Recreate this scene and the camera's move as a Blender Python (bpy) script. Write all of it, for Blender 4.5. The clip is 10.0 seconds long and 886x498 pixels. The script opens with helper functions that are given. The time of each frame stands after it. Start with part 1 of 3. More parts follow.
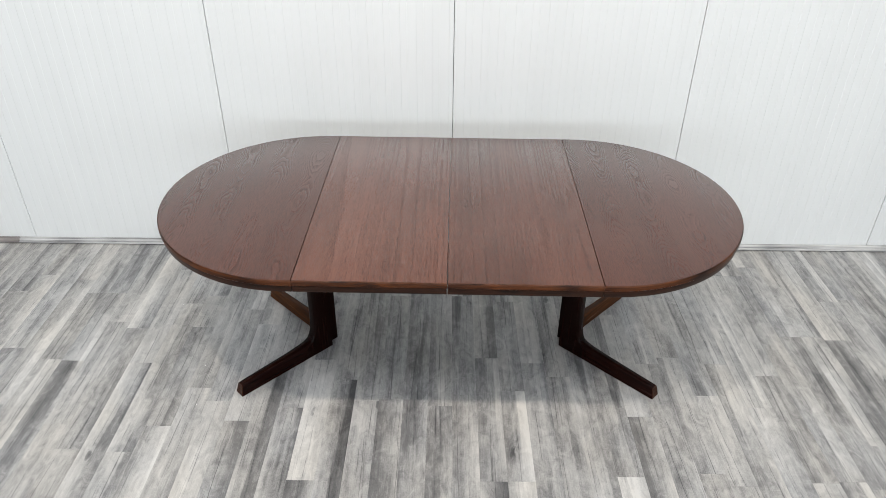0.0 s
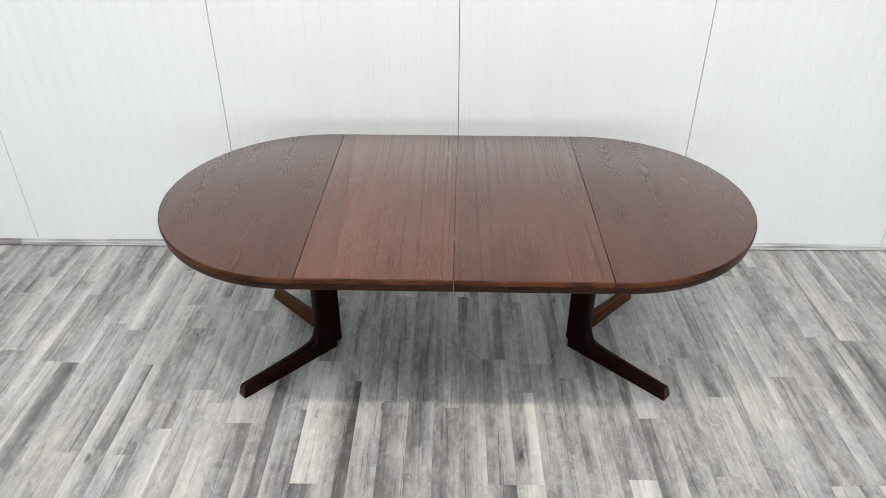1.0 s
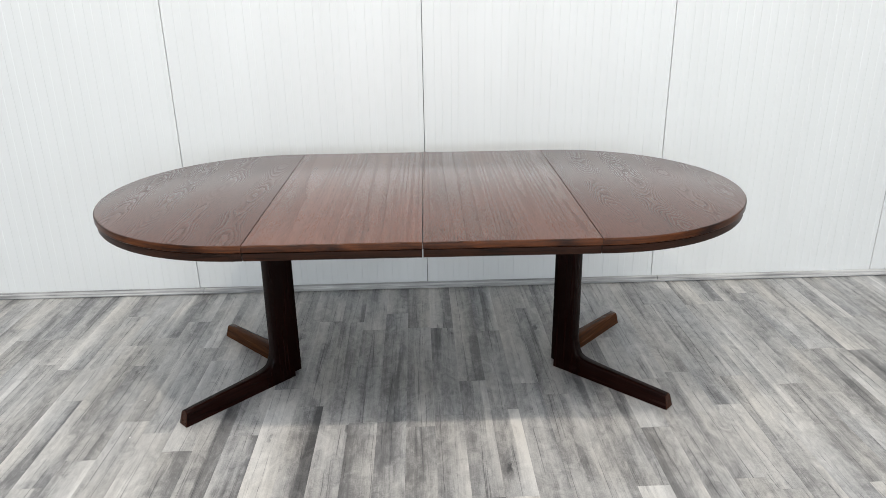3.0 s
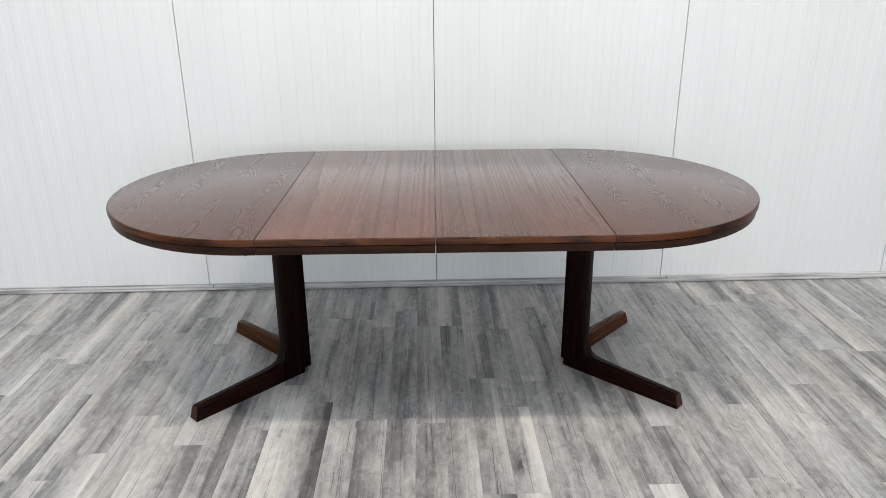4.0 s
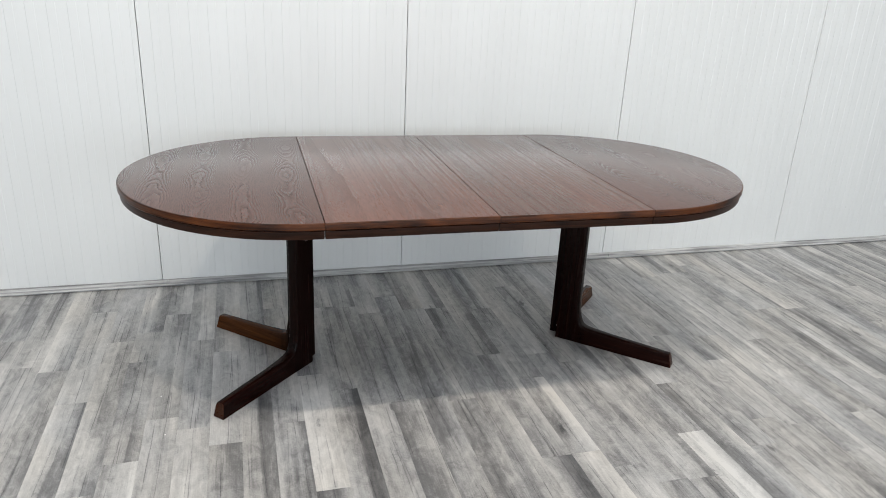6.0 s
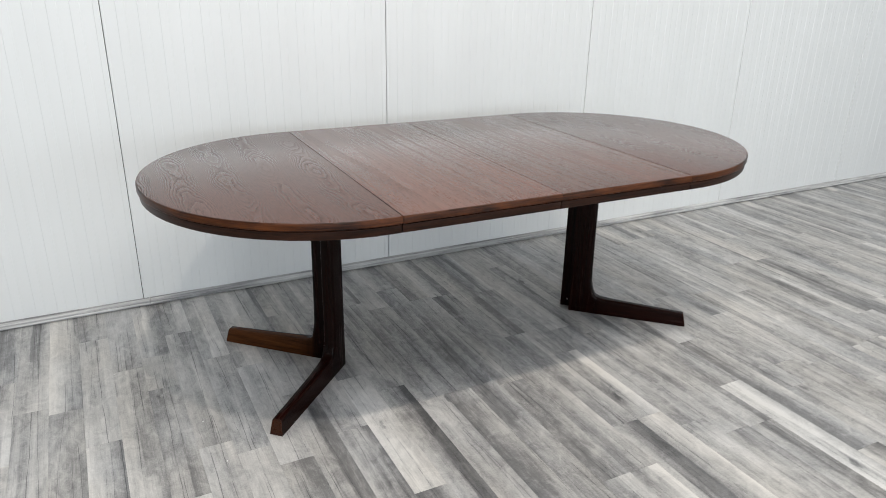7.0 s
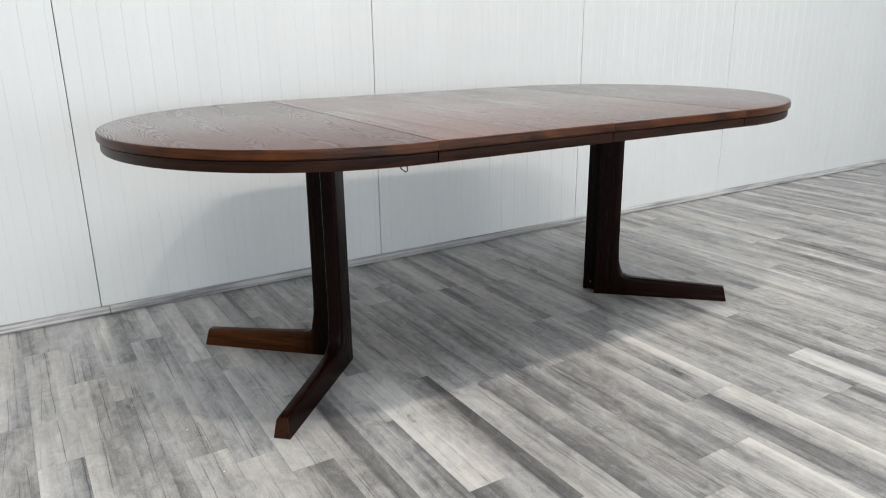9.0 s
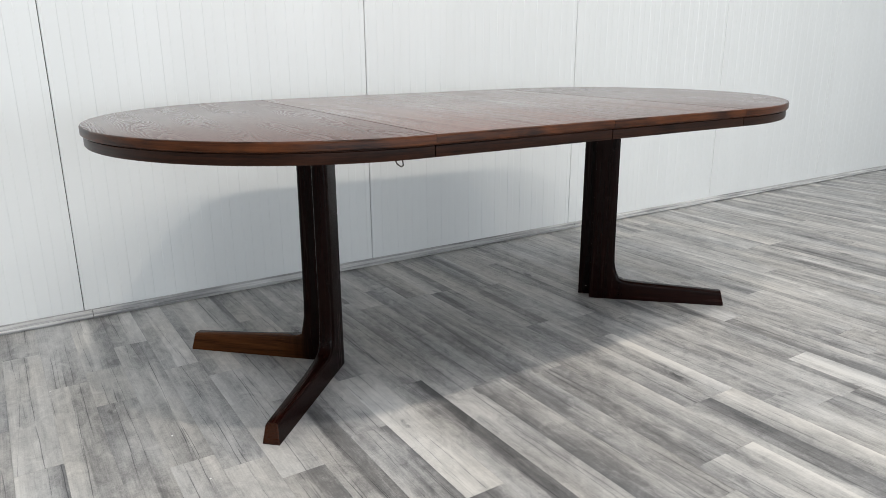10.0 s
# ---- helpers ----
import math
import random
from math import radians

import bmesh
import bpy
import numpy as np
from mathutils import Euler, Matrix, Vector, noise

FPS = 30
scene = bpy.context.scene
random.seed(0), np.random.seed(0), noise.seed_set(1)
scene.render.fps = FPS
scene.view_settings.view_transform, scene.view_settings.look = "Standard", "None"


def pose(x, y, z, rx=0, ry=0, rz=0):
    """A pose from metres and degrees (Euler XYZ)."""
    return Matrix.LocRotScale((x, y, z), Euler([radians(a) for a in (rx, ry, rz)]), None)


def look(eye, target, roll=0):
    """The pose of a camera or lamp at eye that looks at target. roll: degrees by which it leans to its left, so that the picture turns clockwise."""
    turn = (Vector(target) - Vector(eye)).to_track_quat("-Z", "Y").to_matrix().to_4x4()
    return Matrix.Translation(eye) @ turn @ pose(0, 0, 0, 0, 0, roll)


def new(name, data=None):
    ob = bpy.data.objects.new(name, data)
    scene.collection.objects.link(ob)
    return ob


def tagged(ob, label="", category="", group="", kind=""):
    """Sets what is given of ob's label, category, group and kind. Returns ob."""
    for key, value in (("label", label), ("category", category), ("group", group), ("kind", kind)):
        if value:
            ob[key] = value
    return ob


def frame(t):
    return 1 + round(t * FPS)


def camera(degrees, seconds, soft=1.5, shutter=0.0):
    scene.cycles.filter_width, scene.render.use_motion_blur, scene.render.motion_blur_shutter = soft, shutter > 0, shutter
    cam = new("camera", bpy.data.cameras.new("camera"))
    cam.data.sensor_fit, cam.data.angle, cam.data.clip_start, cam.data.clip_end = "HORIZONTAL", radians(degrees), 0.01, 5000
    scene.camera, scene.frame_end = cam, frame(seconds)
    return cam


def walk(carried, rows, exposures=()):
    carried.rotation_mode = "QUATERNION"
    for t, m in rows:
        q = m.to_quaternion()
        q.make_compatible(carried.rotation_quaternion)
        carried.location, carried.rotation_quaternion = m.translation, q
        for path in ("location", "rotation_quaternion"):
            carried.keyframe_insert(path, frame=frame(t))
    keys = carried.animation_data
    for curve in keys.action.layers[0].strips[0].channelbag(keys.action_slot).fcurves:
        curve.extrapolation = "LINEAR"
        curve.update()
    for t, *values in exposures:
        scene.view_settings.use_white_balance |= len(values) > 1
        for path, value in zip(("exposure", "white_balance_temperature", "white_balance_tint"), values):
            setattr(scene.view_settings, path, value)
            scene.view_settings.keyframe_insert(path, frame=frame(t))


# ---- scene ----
cam = camera(64.4, 10.0, soft=0.78, shutter=0.3)
PATH = [
    (0, (0.068, 0.072, 2.03), (0.063, 1.751, 0.943), 0.5),
    (0.3, (0.066, 0.078, 2.031), (0.0605, 1.7586, 0.9471), 0.37),
    (0.5, (0.066, 0.076, 2.027), (0.058, 1.759, 0.947), 0.3),
    (0.8, (0.066, 0.085, 2.013), (0.0593, 1.7719, 0.9388), 0.39),
    (1, (0.068, 0.1, 1.971), (0.046, 1.79, 0.901), 0.0),
    (1.2, (0.066, 0.124, 1.912), (0.0532, 1.8049, 0.8283), 0.22),
    (1.3, (0.069, 0.143, 1.86), (0.0638, 1.8094, 0.7541), 0.33),
    (1.4, (0.073, 0.153, 1.818), (0.07, 1.8048, 0.69), 0.32),
    (1.5, (0.071, 0.157, 1.772), (0.072, 1.793, 0.621), 0.1),
    (1.6, (0.073, 0.167, 1.746), (0.079, 1.7969, 0.5874), -0.10),
    (1.7, (0.077, 0.161, 1.724), (0.0859, 1.806, 0.586), -0.32),
    (1.8, (0.074, 0.16, 1.698), (0.0989, 1.8531, 0.6341), -0.61),
    (1.9, (0.078, 0.148, 1.651), (0.1039, 1.8752, 0.6427), -0.95),
    (2, (0.081, 0.135, 1.609), (0.098, 1.886, 0.642), -1.5),
    (2.2, (0.082, 0.115, 1.53), (0.0904, 1.8802, 0.5902), -2.20),
    (2.3, (0.084, 0.111, 1.513), (0.0904, 1.8795, 0.5792), -2.37),
    (2.5, (0.075, 0.097, 1.458), (0.109, 1.911, 0.617), -1.5),
    (2.7, (0.074, 0.073, 1.407), (0.1348, 1.9387, 0.6875), -0.88),
    (3.8, (0.061, 0.056, 1.365), (0.1134, 1.9337, 0.6797), -0.57),
    (4, (0.049, 0.057, 1.365), (0.098, 1.932, 0.672), -0.5),
    (4.2, (0.044, 0.055, 1.365), (0.0953, 1.9317, 0.6748), -0.45),
    (4.5, (0.03, 0.039, 1.36), (0.102, 1.92, 0.685), -0.0),
    (4.7, (-0.024, 0.029, 1.355), (0.0728, 1.9154, 0.6965), 0.98),
    (4.8, (-0.059, 0.016, 1.359), (0.0481, 1.9035, 0.7052), 1.15),
    (5, (-0.142, -0.002, 1.359), (0.002, 1.886, 0.713), 1.1),
    (5.2, (-0.27, -0.023, 1.347), (-0.0099, 1.8403, 0.6691), 1.61),
    (6.3, (-0.81, 0.135, 1.337), (-0.1775, 1.8998, 0.639), 2.46),
    (6.5, (-0.962, 0.16, 1.335), (-0.239, 1.892, 0.643), 1.9),
    (6.7, (-1.053, 0.204, 1.322), (-0.256, 1.898, 0.6187), 1.26),
    (6.8, (-1.078, 0.229, 1.324), (-0.2574, 1.908, 0.6114), 1.36),
    (7, (-1.128, 0.321, 1.304), (-0.268, 1.974, 0.577), 1.0),
    (7.2, (-1.151, 0.4, 1.281), (-0.2789, 2.0362, 0.5305), 0.34),
    (7.3, (-1.161, 0.438, 1.27), (-0.2765, 2.0668, 0.5171), 0.09),
    (7.5, (-1.174, 0.498, 1.262), (-0.254, 2.108, 0.512), -0.1),
    (7.7, (-1.178, 0.567, 1.239), (-0.2266, 2.1571, 0.4851), -0.57),
    (7.8, (-1.174, 0.596, 1.225), (-0.2178, 2.1784, 0.4629), -0.41),
    (8, (-1.16, 0.643, 1.18), (-0.194, 2.222, 0.424), -0.3),
    (8.2, (-1.156, 0.659, 1.145), (-0.185, 2.2381, 0.3945), -0.39),
    (8.3, (-1.158, 0.666, 1.116), (-0.1742, 2.237, 0.3653), -0.02),
    (8.5, (-1.164, 0.667, 1.05), (-0.15, 2.228, 0.319), 0.4),
    (8.6, (-1.167, 0.662, 1.027), (-0.1543, 2.2283, 0.3048), 0.25),
    (8.7, (-1.171, 0.656, 1.01), (-0.1671, 2.2335, 0.301), -0.24),
    (8.8, (-1.183, 0.651, 0.992), (-0.1903, 2.2421, 0.2974), -0.69),
    (8.9, (-1.191, 0.641, 0.957), (-0.1969, 2.257, 0.3246), -0.78),
    (9, (-1.197, 0.638, 0.938), (-0.194, 2.265, 0.349), -0.7),
    (9.2, (-1.197, 0.645, 0.923), (-0.1629, 2.2678, 0.3781), -0.68),
    (9.3, (-1.197, 0.654, 0.921), (-0.1523, 2.2704, 0.378), -0.51),
    (9.5, (-1.194, 0.667, 0.905), (-0.149, 2.281, 0.353), 0.0),
    (9.7, (-1.192, 0.676, 0.902), (-0.1493, 2.2884, 0.3423), 0.19),
    (10, (-1.192, 0.681, 0.896), (-0.155, 2.298, 0.337), -0.3),
]
walk(cam, [(t, look(eye, target, roll)) for t, eye, target, roll in PATH],
     exposures=[(0, 0.15), (2, 0.21), (2.7, 0.17), (4, 0.07), (6, 0.02), (7.5, 0.06), (10, 0.05)])

# ---- light: a row of compact ceiling lamps over the front of the table, and added soft fill ----
world = bpy.data.worlds.new("hall_air")
scene.world = world
world.use_nodes = True
world.node_tree.nodes["Background"].inputs[0].default_value = (0.8, 0.9, 1.0, 1)
world.node_tree.nodes["Background"].inputs[1].default_value = 0.05


def area_lamp(x, y, z, sx, sy, watts, colour):
    data = bpy.data.lights.new("area_lamp", "AREA")
    data.shape, data.size, data.size_y = "RECTANGLE", sx, sy
    data.energy, data.color = watts, colour
    ob = new("area_lamp", data)
    ob.location = (x, y, z)
    return ob


WARM, COOL = (1.0, 0.91, 0.805), (0.945, 0.965, 1.0)
for lamp_x, watts in ((-0.78, 48), (0.55, 26), (2.3, 31)):
    area_lamp(lamp_x, 0.90, 4.1, 0.16, 0.16, watts, WARM)
# unseen broad overhead panels, added to fill in both sides and the middle
for lamp_x, watts in ((-2.6, 50), (0.6, 19), (3.8, 31)):
    area_lamp(lamp_x, 0.25, 4.15, 1.0, 1.0, watts, COOL)
# added unseen bluish fill along the hall's front wall, behind the camera
fill_panel = area_lamp(0.6, -3.95, 1.25, 9.0, 1.8, 176, (0.865, 0.94, 1.015))
fill_panel.name = fill_panel.data.name = "window_daylight"
fill_panel.rotation_euler = (radians(90), 0, 0)


# ---- node helpers ----
class Nodes:
    """Short hand for building one material's node tree."""

    def __init__(self, name):
        self.mat = bpy.data.materials.new(name)
        self.mat.use_nodes = True
        self.tree = self.mat.node_tree
        self.bsdf = self.tree.nodes["Principled BSDF"]

    def add(self, kind, **settings):
        node = self.tree.nodes.new(kind)
        for key, value in settings.items():
            setattr(node, key, value)
        return node

    def link(self, a, b):
        self.tree.links.new(a, b)

    def put(self, socket, value):
        if isinstance(value, bpy.types.NodeSocket):
            self.link(value, socket)
        else:
            socket.default_value = value

    def math(self, op, a, b=0.0, clamp=False):
        node = self.add("ShaderNodeMath", operation=op, use_clamp=clamp)
        self.put(node.inputs[0], a)
        self.put(node.inputs[1], b)
        return node.outputs[0]

    def vmath(self, op, a, b):
        node = self.add("ShaderNodeVectorMath", operation=op)
        self.put(node.inputs[0], a)
        self.put(node.inputs[1], b)
        return node.outputs[0]

    def noise(self, vector, scale=1.0, detail=3.0, rough=0.55, distort=0.0):
        node = self.add("ShaderNodeTexNoise")
        self.put(node.inputs["Vector"], vector)
        node.inputs["Scale"].default_value = scale
        node.inputs["Detail"].default_value = detail
        node.inputs["Roughness"].default_value = rough
        node.inputs["Distortion"].default_value = distort
        return node.outputs["Fac"]

    def ramp(self, fac, stops):
        node = self.add("ShaderNodeValToRGB")
        self.put(node.inputs[0], fac)
        ramp = node.color_ramp
        while len(ramp.elements) < len(stops):
            ramp.elements.new(0.5)
        for element, (at, value) in zip(ramp.elements, stops):
            element.position = at
            element.color = (value, value, value, 1) if isinstance(value, float) else (*value, 1)
        return node.outputs[0]

    def span(self, value, a, b, c=0.0, d=1.0):
        node = self.add("ShaderNodeMapRange")
        self.put(node.inputs[0], value)
        for n, v in enumerate((a, b, c, d)):
            node.inputs[n + 1].default_value = v
        return node.outputs[0]

    def mix(self, fac, a, b, blend="MIX"):
        node = self.add("ShaderNodeMix", data_type="RGBA", blend_type=blend)
        self.put(node.inputs[0], fac)
        for socket, value in ((node.inputs[6], a), (node.inputs[7], b)):
            self.put(socket, (*value, 1) if isinstance(value, tuple) else value)
        return node.outputs[2]

    def add_mix(self, fac, a, b):
        node = self.add("ShaderNodeMix", data_type="FLOAT")
        self.put(node.inputs[0], fac)
        self.put(node.inputs[2], a)
        self.put(node.inputs[3], b)
        return node.outputs[0]

    def bump(self, height, strength, distance):
        node = self.add("ShaderNodeBump")
        self.put(node.inputs["Height"], height)
        node.inputs["Strength"].default_value = strength
        node.inputs["Distance"].default_value = distance
        self.link(node.outputs[0], self.bsdf.inputs["Normal"])
        self.link(node.outputs[0], self.bsdf.inputs["Coat Normal"])

    def finish(self, colour, rough, metal=0.0, spec=0.5):
        self.put(self.bsdf.inputs["Base Color"], (*colour, 1) if isinstance(colour, tuple) else colour)
        self.put(self.bsdf.inputs["Roughness"], rough)
        self.bsdf.inputs["Metallic"].default_value = metal
        self.bsdf.inputs["Specular IOR Level"].default_value = spec
        return self.mat


def place_of(n):
    return n.add("ShaderNodeNewGeometry").outputs["Position"]


# ---- materials ----
def wood_stain(name, dark, light, figure, contrast, rough, spec, lacquer=0.0, column=0.0):
    """Stained open-pored oak: the growth figure is drawn by contour lines of a stretched noise, the pores by much finer ones.
    figure: (across, along, lines); contrast: of figure, pores and broad patches; the grain runs along y; column: width of the arched columns."""
    n = Nodes(name)
    source = n.add("ShaderNodeTexCoord").outputs["Object"]
    shift = n.add("ShaderNodeObjectInfo").outputs["Random"]
    moved = n.vmath("ADD", source, n.vmath("MULTIPLY", shift, (13.0, 7.0, 5.0)))
    across, along, lines = figure

    def stretch(a, b):
        return n.vmath("MULTIPLY", moved, (a, b, a))

    if column:
        # flat-sawn veneer: side by side columns of nested arches and ovals with fine straight grain between them
        axes = n.add("ShaderNodeSeparateXYZ")
        n.link(moved, axes.inputs[0])
        sway = n.math("MULTIPLY", n.noise(stretch(1.5, 2.2), 1.0, 2.0, 0.5), 0.09)
        place = n.math("MULTIPLY", n.math("ADD", axes.outputs[0], sway), 1.0 / column)
        off = n.math("ABSOLUTE", n.math("SUBTRACT", n.math("FRACT", place), 0.5))
        spot = n.add("ShaderNodeCombineXYZ")
        n.put(spot.inputs[0], n.math("MULTIPLY", n.math("FLOOR", place), 7.3))
        n.put(spot.inputs[1], n.math("MULTIPLY", axes.outputs[1], along))
        field = n.math("ADD", n.math("MULTIPLY", off, off), n.math("MULTIPLY", n.noise(spot.outputs[0], 1.0, 1.0, 0.5), across))
        field = n.math("ADD", field, n.math("MULTIPLY", n.noise(stretch(40.0, 12.0), 1.0, 3.0, 0.6), 0.060))
        shown = n.math("MULTIPLY", n.span(off, 0.26, 0.47, 1.0, 0.12), n.span(n.noise(stretch(6.0, 3.0), 1.0, 2.0, 0.5), 0.36, 0.58, 0.22, 1.0))
    else:
        field = n.math("ADD", n.noise(stretch(across, along), 1.0, 1.0, 0.4, 0.2), n.math("MULTIPLY", n.noise(stretch(26.0, 5.0), 1.0, 3.0, 0.6), 0.035))
        shown = 1.0
    rings = n.math("FRACT", n.math("MULTIPLY", field, lines))
    # each year's ring: a porous dark early band that fades into the late wood
    rings = n.span(n.math("POWER", rings, 0.55), 0.0, 1.0)
    rings = n.math("ADD", 0.62, n.math("MULTIPLY", n.math("SUBTRACT", rings, 0.62), shown))
    fine = n.noise(stretch(600.0, 46.0), 1.0, 3.0, 0.7)
    fleck = n.noise(stretch(300.0, 22.0), 1.0, 2.0, 0.6)
    broad = n.noise(stretch(4.0, 1.0), 1.0, 3.0, 0.5)
    pore = n.math("MULTIPLY", n.span(fine, 0.40, 0.56, 1.0, 0.0), n.span(rings, 0.15, 0.9, 1.0, 0.35))
    tone = n.math("ADD", 0.5, n.math("MULTIPLY", n.math("SUBTRACT", rings, 0.62), contrast[0]))
    tone = n.math("SUBTRACT", tone, n.math("MULTIPLY", pore, contrast[1]))
    tone = n.math("ADD", tone, n.math("MULTIPLY", n.math("SUBTRACT", fleck, 0.5), contrast[1]))
    tone = n.math("ADD", tone, n.math("MULTIPLY", n.math("SUBTRACT", broad, 0.5), contrast[2]), True)
    n.bump(n.math("SUBTRACT", n.math("MULTIPLY", rings, 1.4 * contrast[0]), pore), 0.5, 0.0001)
    gloss = n.math("ADD", n.math("MULTIPLY", pore, 0.12), n.span(broad, 0.3, 0.7, rough - 0.03, rough + 0.04))
    gloss = n.math("ADD", gloss, n.span(rings, 0.0, 0.8, 0.9 * contrast[0], 0.0))
    if lacquer:
        closed_pores = n.math("SUBTRACT", n.span(rings, 0.05, 0.55, 1.0 - min(0.6, 3.4 * contrast[0]), 1.0), n.math("MULTIPLY", pore, 0.45), True)
        n.put(n.bsdf.inputs["Coat Weight"], n.math("MULTIPLY", closed_pores, lacquer))
    n.bsdf.inputs["Coat Roughness"].default_value = 0.19
    return n.finish(n.mix(tone, dark, light), gloss, 0.0, spec)


OAK_END = wood_stain("stained_oak_cathedral", (0.0175, 0.0066, 0.0048), (0.153, 0.0585, 0.041), (0.80, 2.1, 34.0), (0.28, 0.40, 0.50), 0.25, 0.25, 0.80, 0.135)
OAK_LEAF = wood_stain("stained_oak_straight", (0.026, 0.0100, 0.0067), (0.226, 0.0895, 0.060), (9.0, 0.10, 14.0), (0.05, 0.40, 0.7), 0.25, 0.25, 0.85)
OAK_LEAF_DEEP = wood_stain("stained_oak_straight_deeper", (0.022, 0.0085, 0.0058), (0.190, 0.0755, 0.051), (9.0, 0.10, 14.0), (0.05, 0.42, 0.8), 0.25, 0.25, 0.85)


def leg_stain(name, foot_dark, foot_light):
    """Near-black stained oak post; the paler foot beyond the elbow has bounced floor light in its colour; x runs out
    along the foot, z up the post.
    """
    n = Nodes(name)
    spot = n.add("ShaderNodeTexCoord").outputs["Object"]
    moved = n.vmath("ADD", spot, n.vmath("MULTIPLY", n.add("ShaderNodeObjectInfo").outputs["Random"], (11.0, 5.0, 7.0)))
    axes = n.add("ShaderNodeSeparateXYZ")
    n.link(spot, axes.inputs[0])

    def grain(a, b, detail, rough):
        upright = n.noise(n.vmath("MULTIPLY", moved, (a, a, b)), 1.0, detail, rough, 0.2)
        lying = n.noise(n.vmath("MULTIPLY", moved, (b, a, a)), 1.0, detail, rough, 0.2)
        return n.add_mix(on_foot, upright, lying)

    waver = n.math("MULTIPLY", n.math("SUBTRACT", n.noise(moved, 22.0, 3.0, 0.6), 0.5), 0.05)
    on_foot = n.math("MULTIPLY", n.span(n.math("ADD", axes.outputs[0], waver), 0.075, 0.17), n.span(n.math("ADD", axes.outputs[2], waver), 0.17, 0.075), True)
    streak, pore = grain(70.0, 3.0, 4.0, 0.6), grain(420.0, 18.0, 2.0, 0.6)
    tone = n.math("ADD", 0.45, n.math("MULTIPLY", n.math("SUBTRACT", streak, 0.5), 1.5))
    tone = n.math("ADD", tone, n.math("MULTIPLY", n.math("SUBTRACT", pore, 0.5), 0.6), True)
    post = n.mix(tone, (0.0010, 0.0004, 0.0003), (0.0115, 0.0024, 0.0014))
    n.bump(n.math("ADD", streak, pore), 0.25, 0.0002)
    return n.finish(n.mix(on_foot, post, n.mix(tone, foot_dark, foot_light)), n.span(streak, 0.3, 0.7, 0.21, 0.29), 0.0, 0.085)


# the second one's orange foot colour stands in for light off the floor
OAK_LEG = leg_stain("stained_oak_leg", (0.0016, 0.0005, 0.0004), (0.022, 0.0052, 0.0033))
OAK_LEG_LIT_FOOT = leg_stain("stained_oak_leg_lit_foot", (0.011, 0.0034, 0.0012), (0.130, 0.044, 0.0130))
OAK_TIP = wood_stain("stained_oak_end_grain", (0.008, 0.0024, 0.0010), (0.062, 0.018, 0.0065), (60.0, 60.0, 5.0), (0.3, 0.4, 0.8), 0.26, 0.15)


def edge_stain(name, dark, light, rough, spec, patchy):
    """Stained oak lipping: the grain runs along the band."""
    n = Nodes(name)
    shift = n.add("ShaderNodeObjectInfo").outputs["Random"]
    band = n.vmath("ADD", n.add("ShaderNodeTexCoord").outputs["UV"], n.vmath("MULTIPLY", shift, (17.0, 3.0, 0.0)))

    def stretch(a, b):
        return n.vmath("MULTIPLY", band, (a, b, 1.0))

    patch = n.noise(stretch(6.0, 22.0), 1.0, 3.0, 0.55, 0.7)
    streak = n.noise(stretch(5.0, 190.0), 1.0, 4.0, 0.65, 0.3)
    pore = n.noise(stretch(45.0, 1100.0), 1.0, 2.0, 0.6)
    tone = n.math("ADD", 0.45, n.math("MULTIPLY", n.math("SUBTRACT", patch, 0.5), patchy))
    tone = n.math("ADD", tone, n.math("MULTIPLY", n.math("SUBTRACT", streak, 0.5), 1.7))
    tone = n.math("ADD", tone, n.math("MULTIPLY", n.math("SUBTRACT", pore, 0.5), 1.0), True)
    n.bump(n.math("ADD", streak, pore), 0.35, 0.0002)
    return n.finish(n.mix(tone, dark, light), n.span(patch, 0.3, 0.7, rough, rough + 0.08), 0.0, spec)


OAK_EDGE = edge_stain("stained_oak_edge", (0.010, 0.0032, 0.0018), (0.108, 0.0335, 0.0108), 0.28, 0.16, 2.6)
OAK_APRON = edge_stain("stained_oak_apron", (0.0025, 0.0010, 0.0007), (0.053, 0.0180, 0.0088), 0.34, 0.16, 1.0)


STRIP, STRIP_X = 0.0975, 0.0065


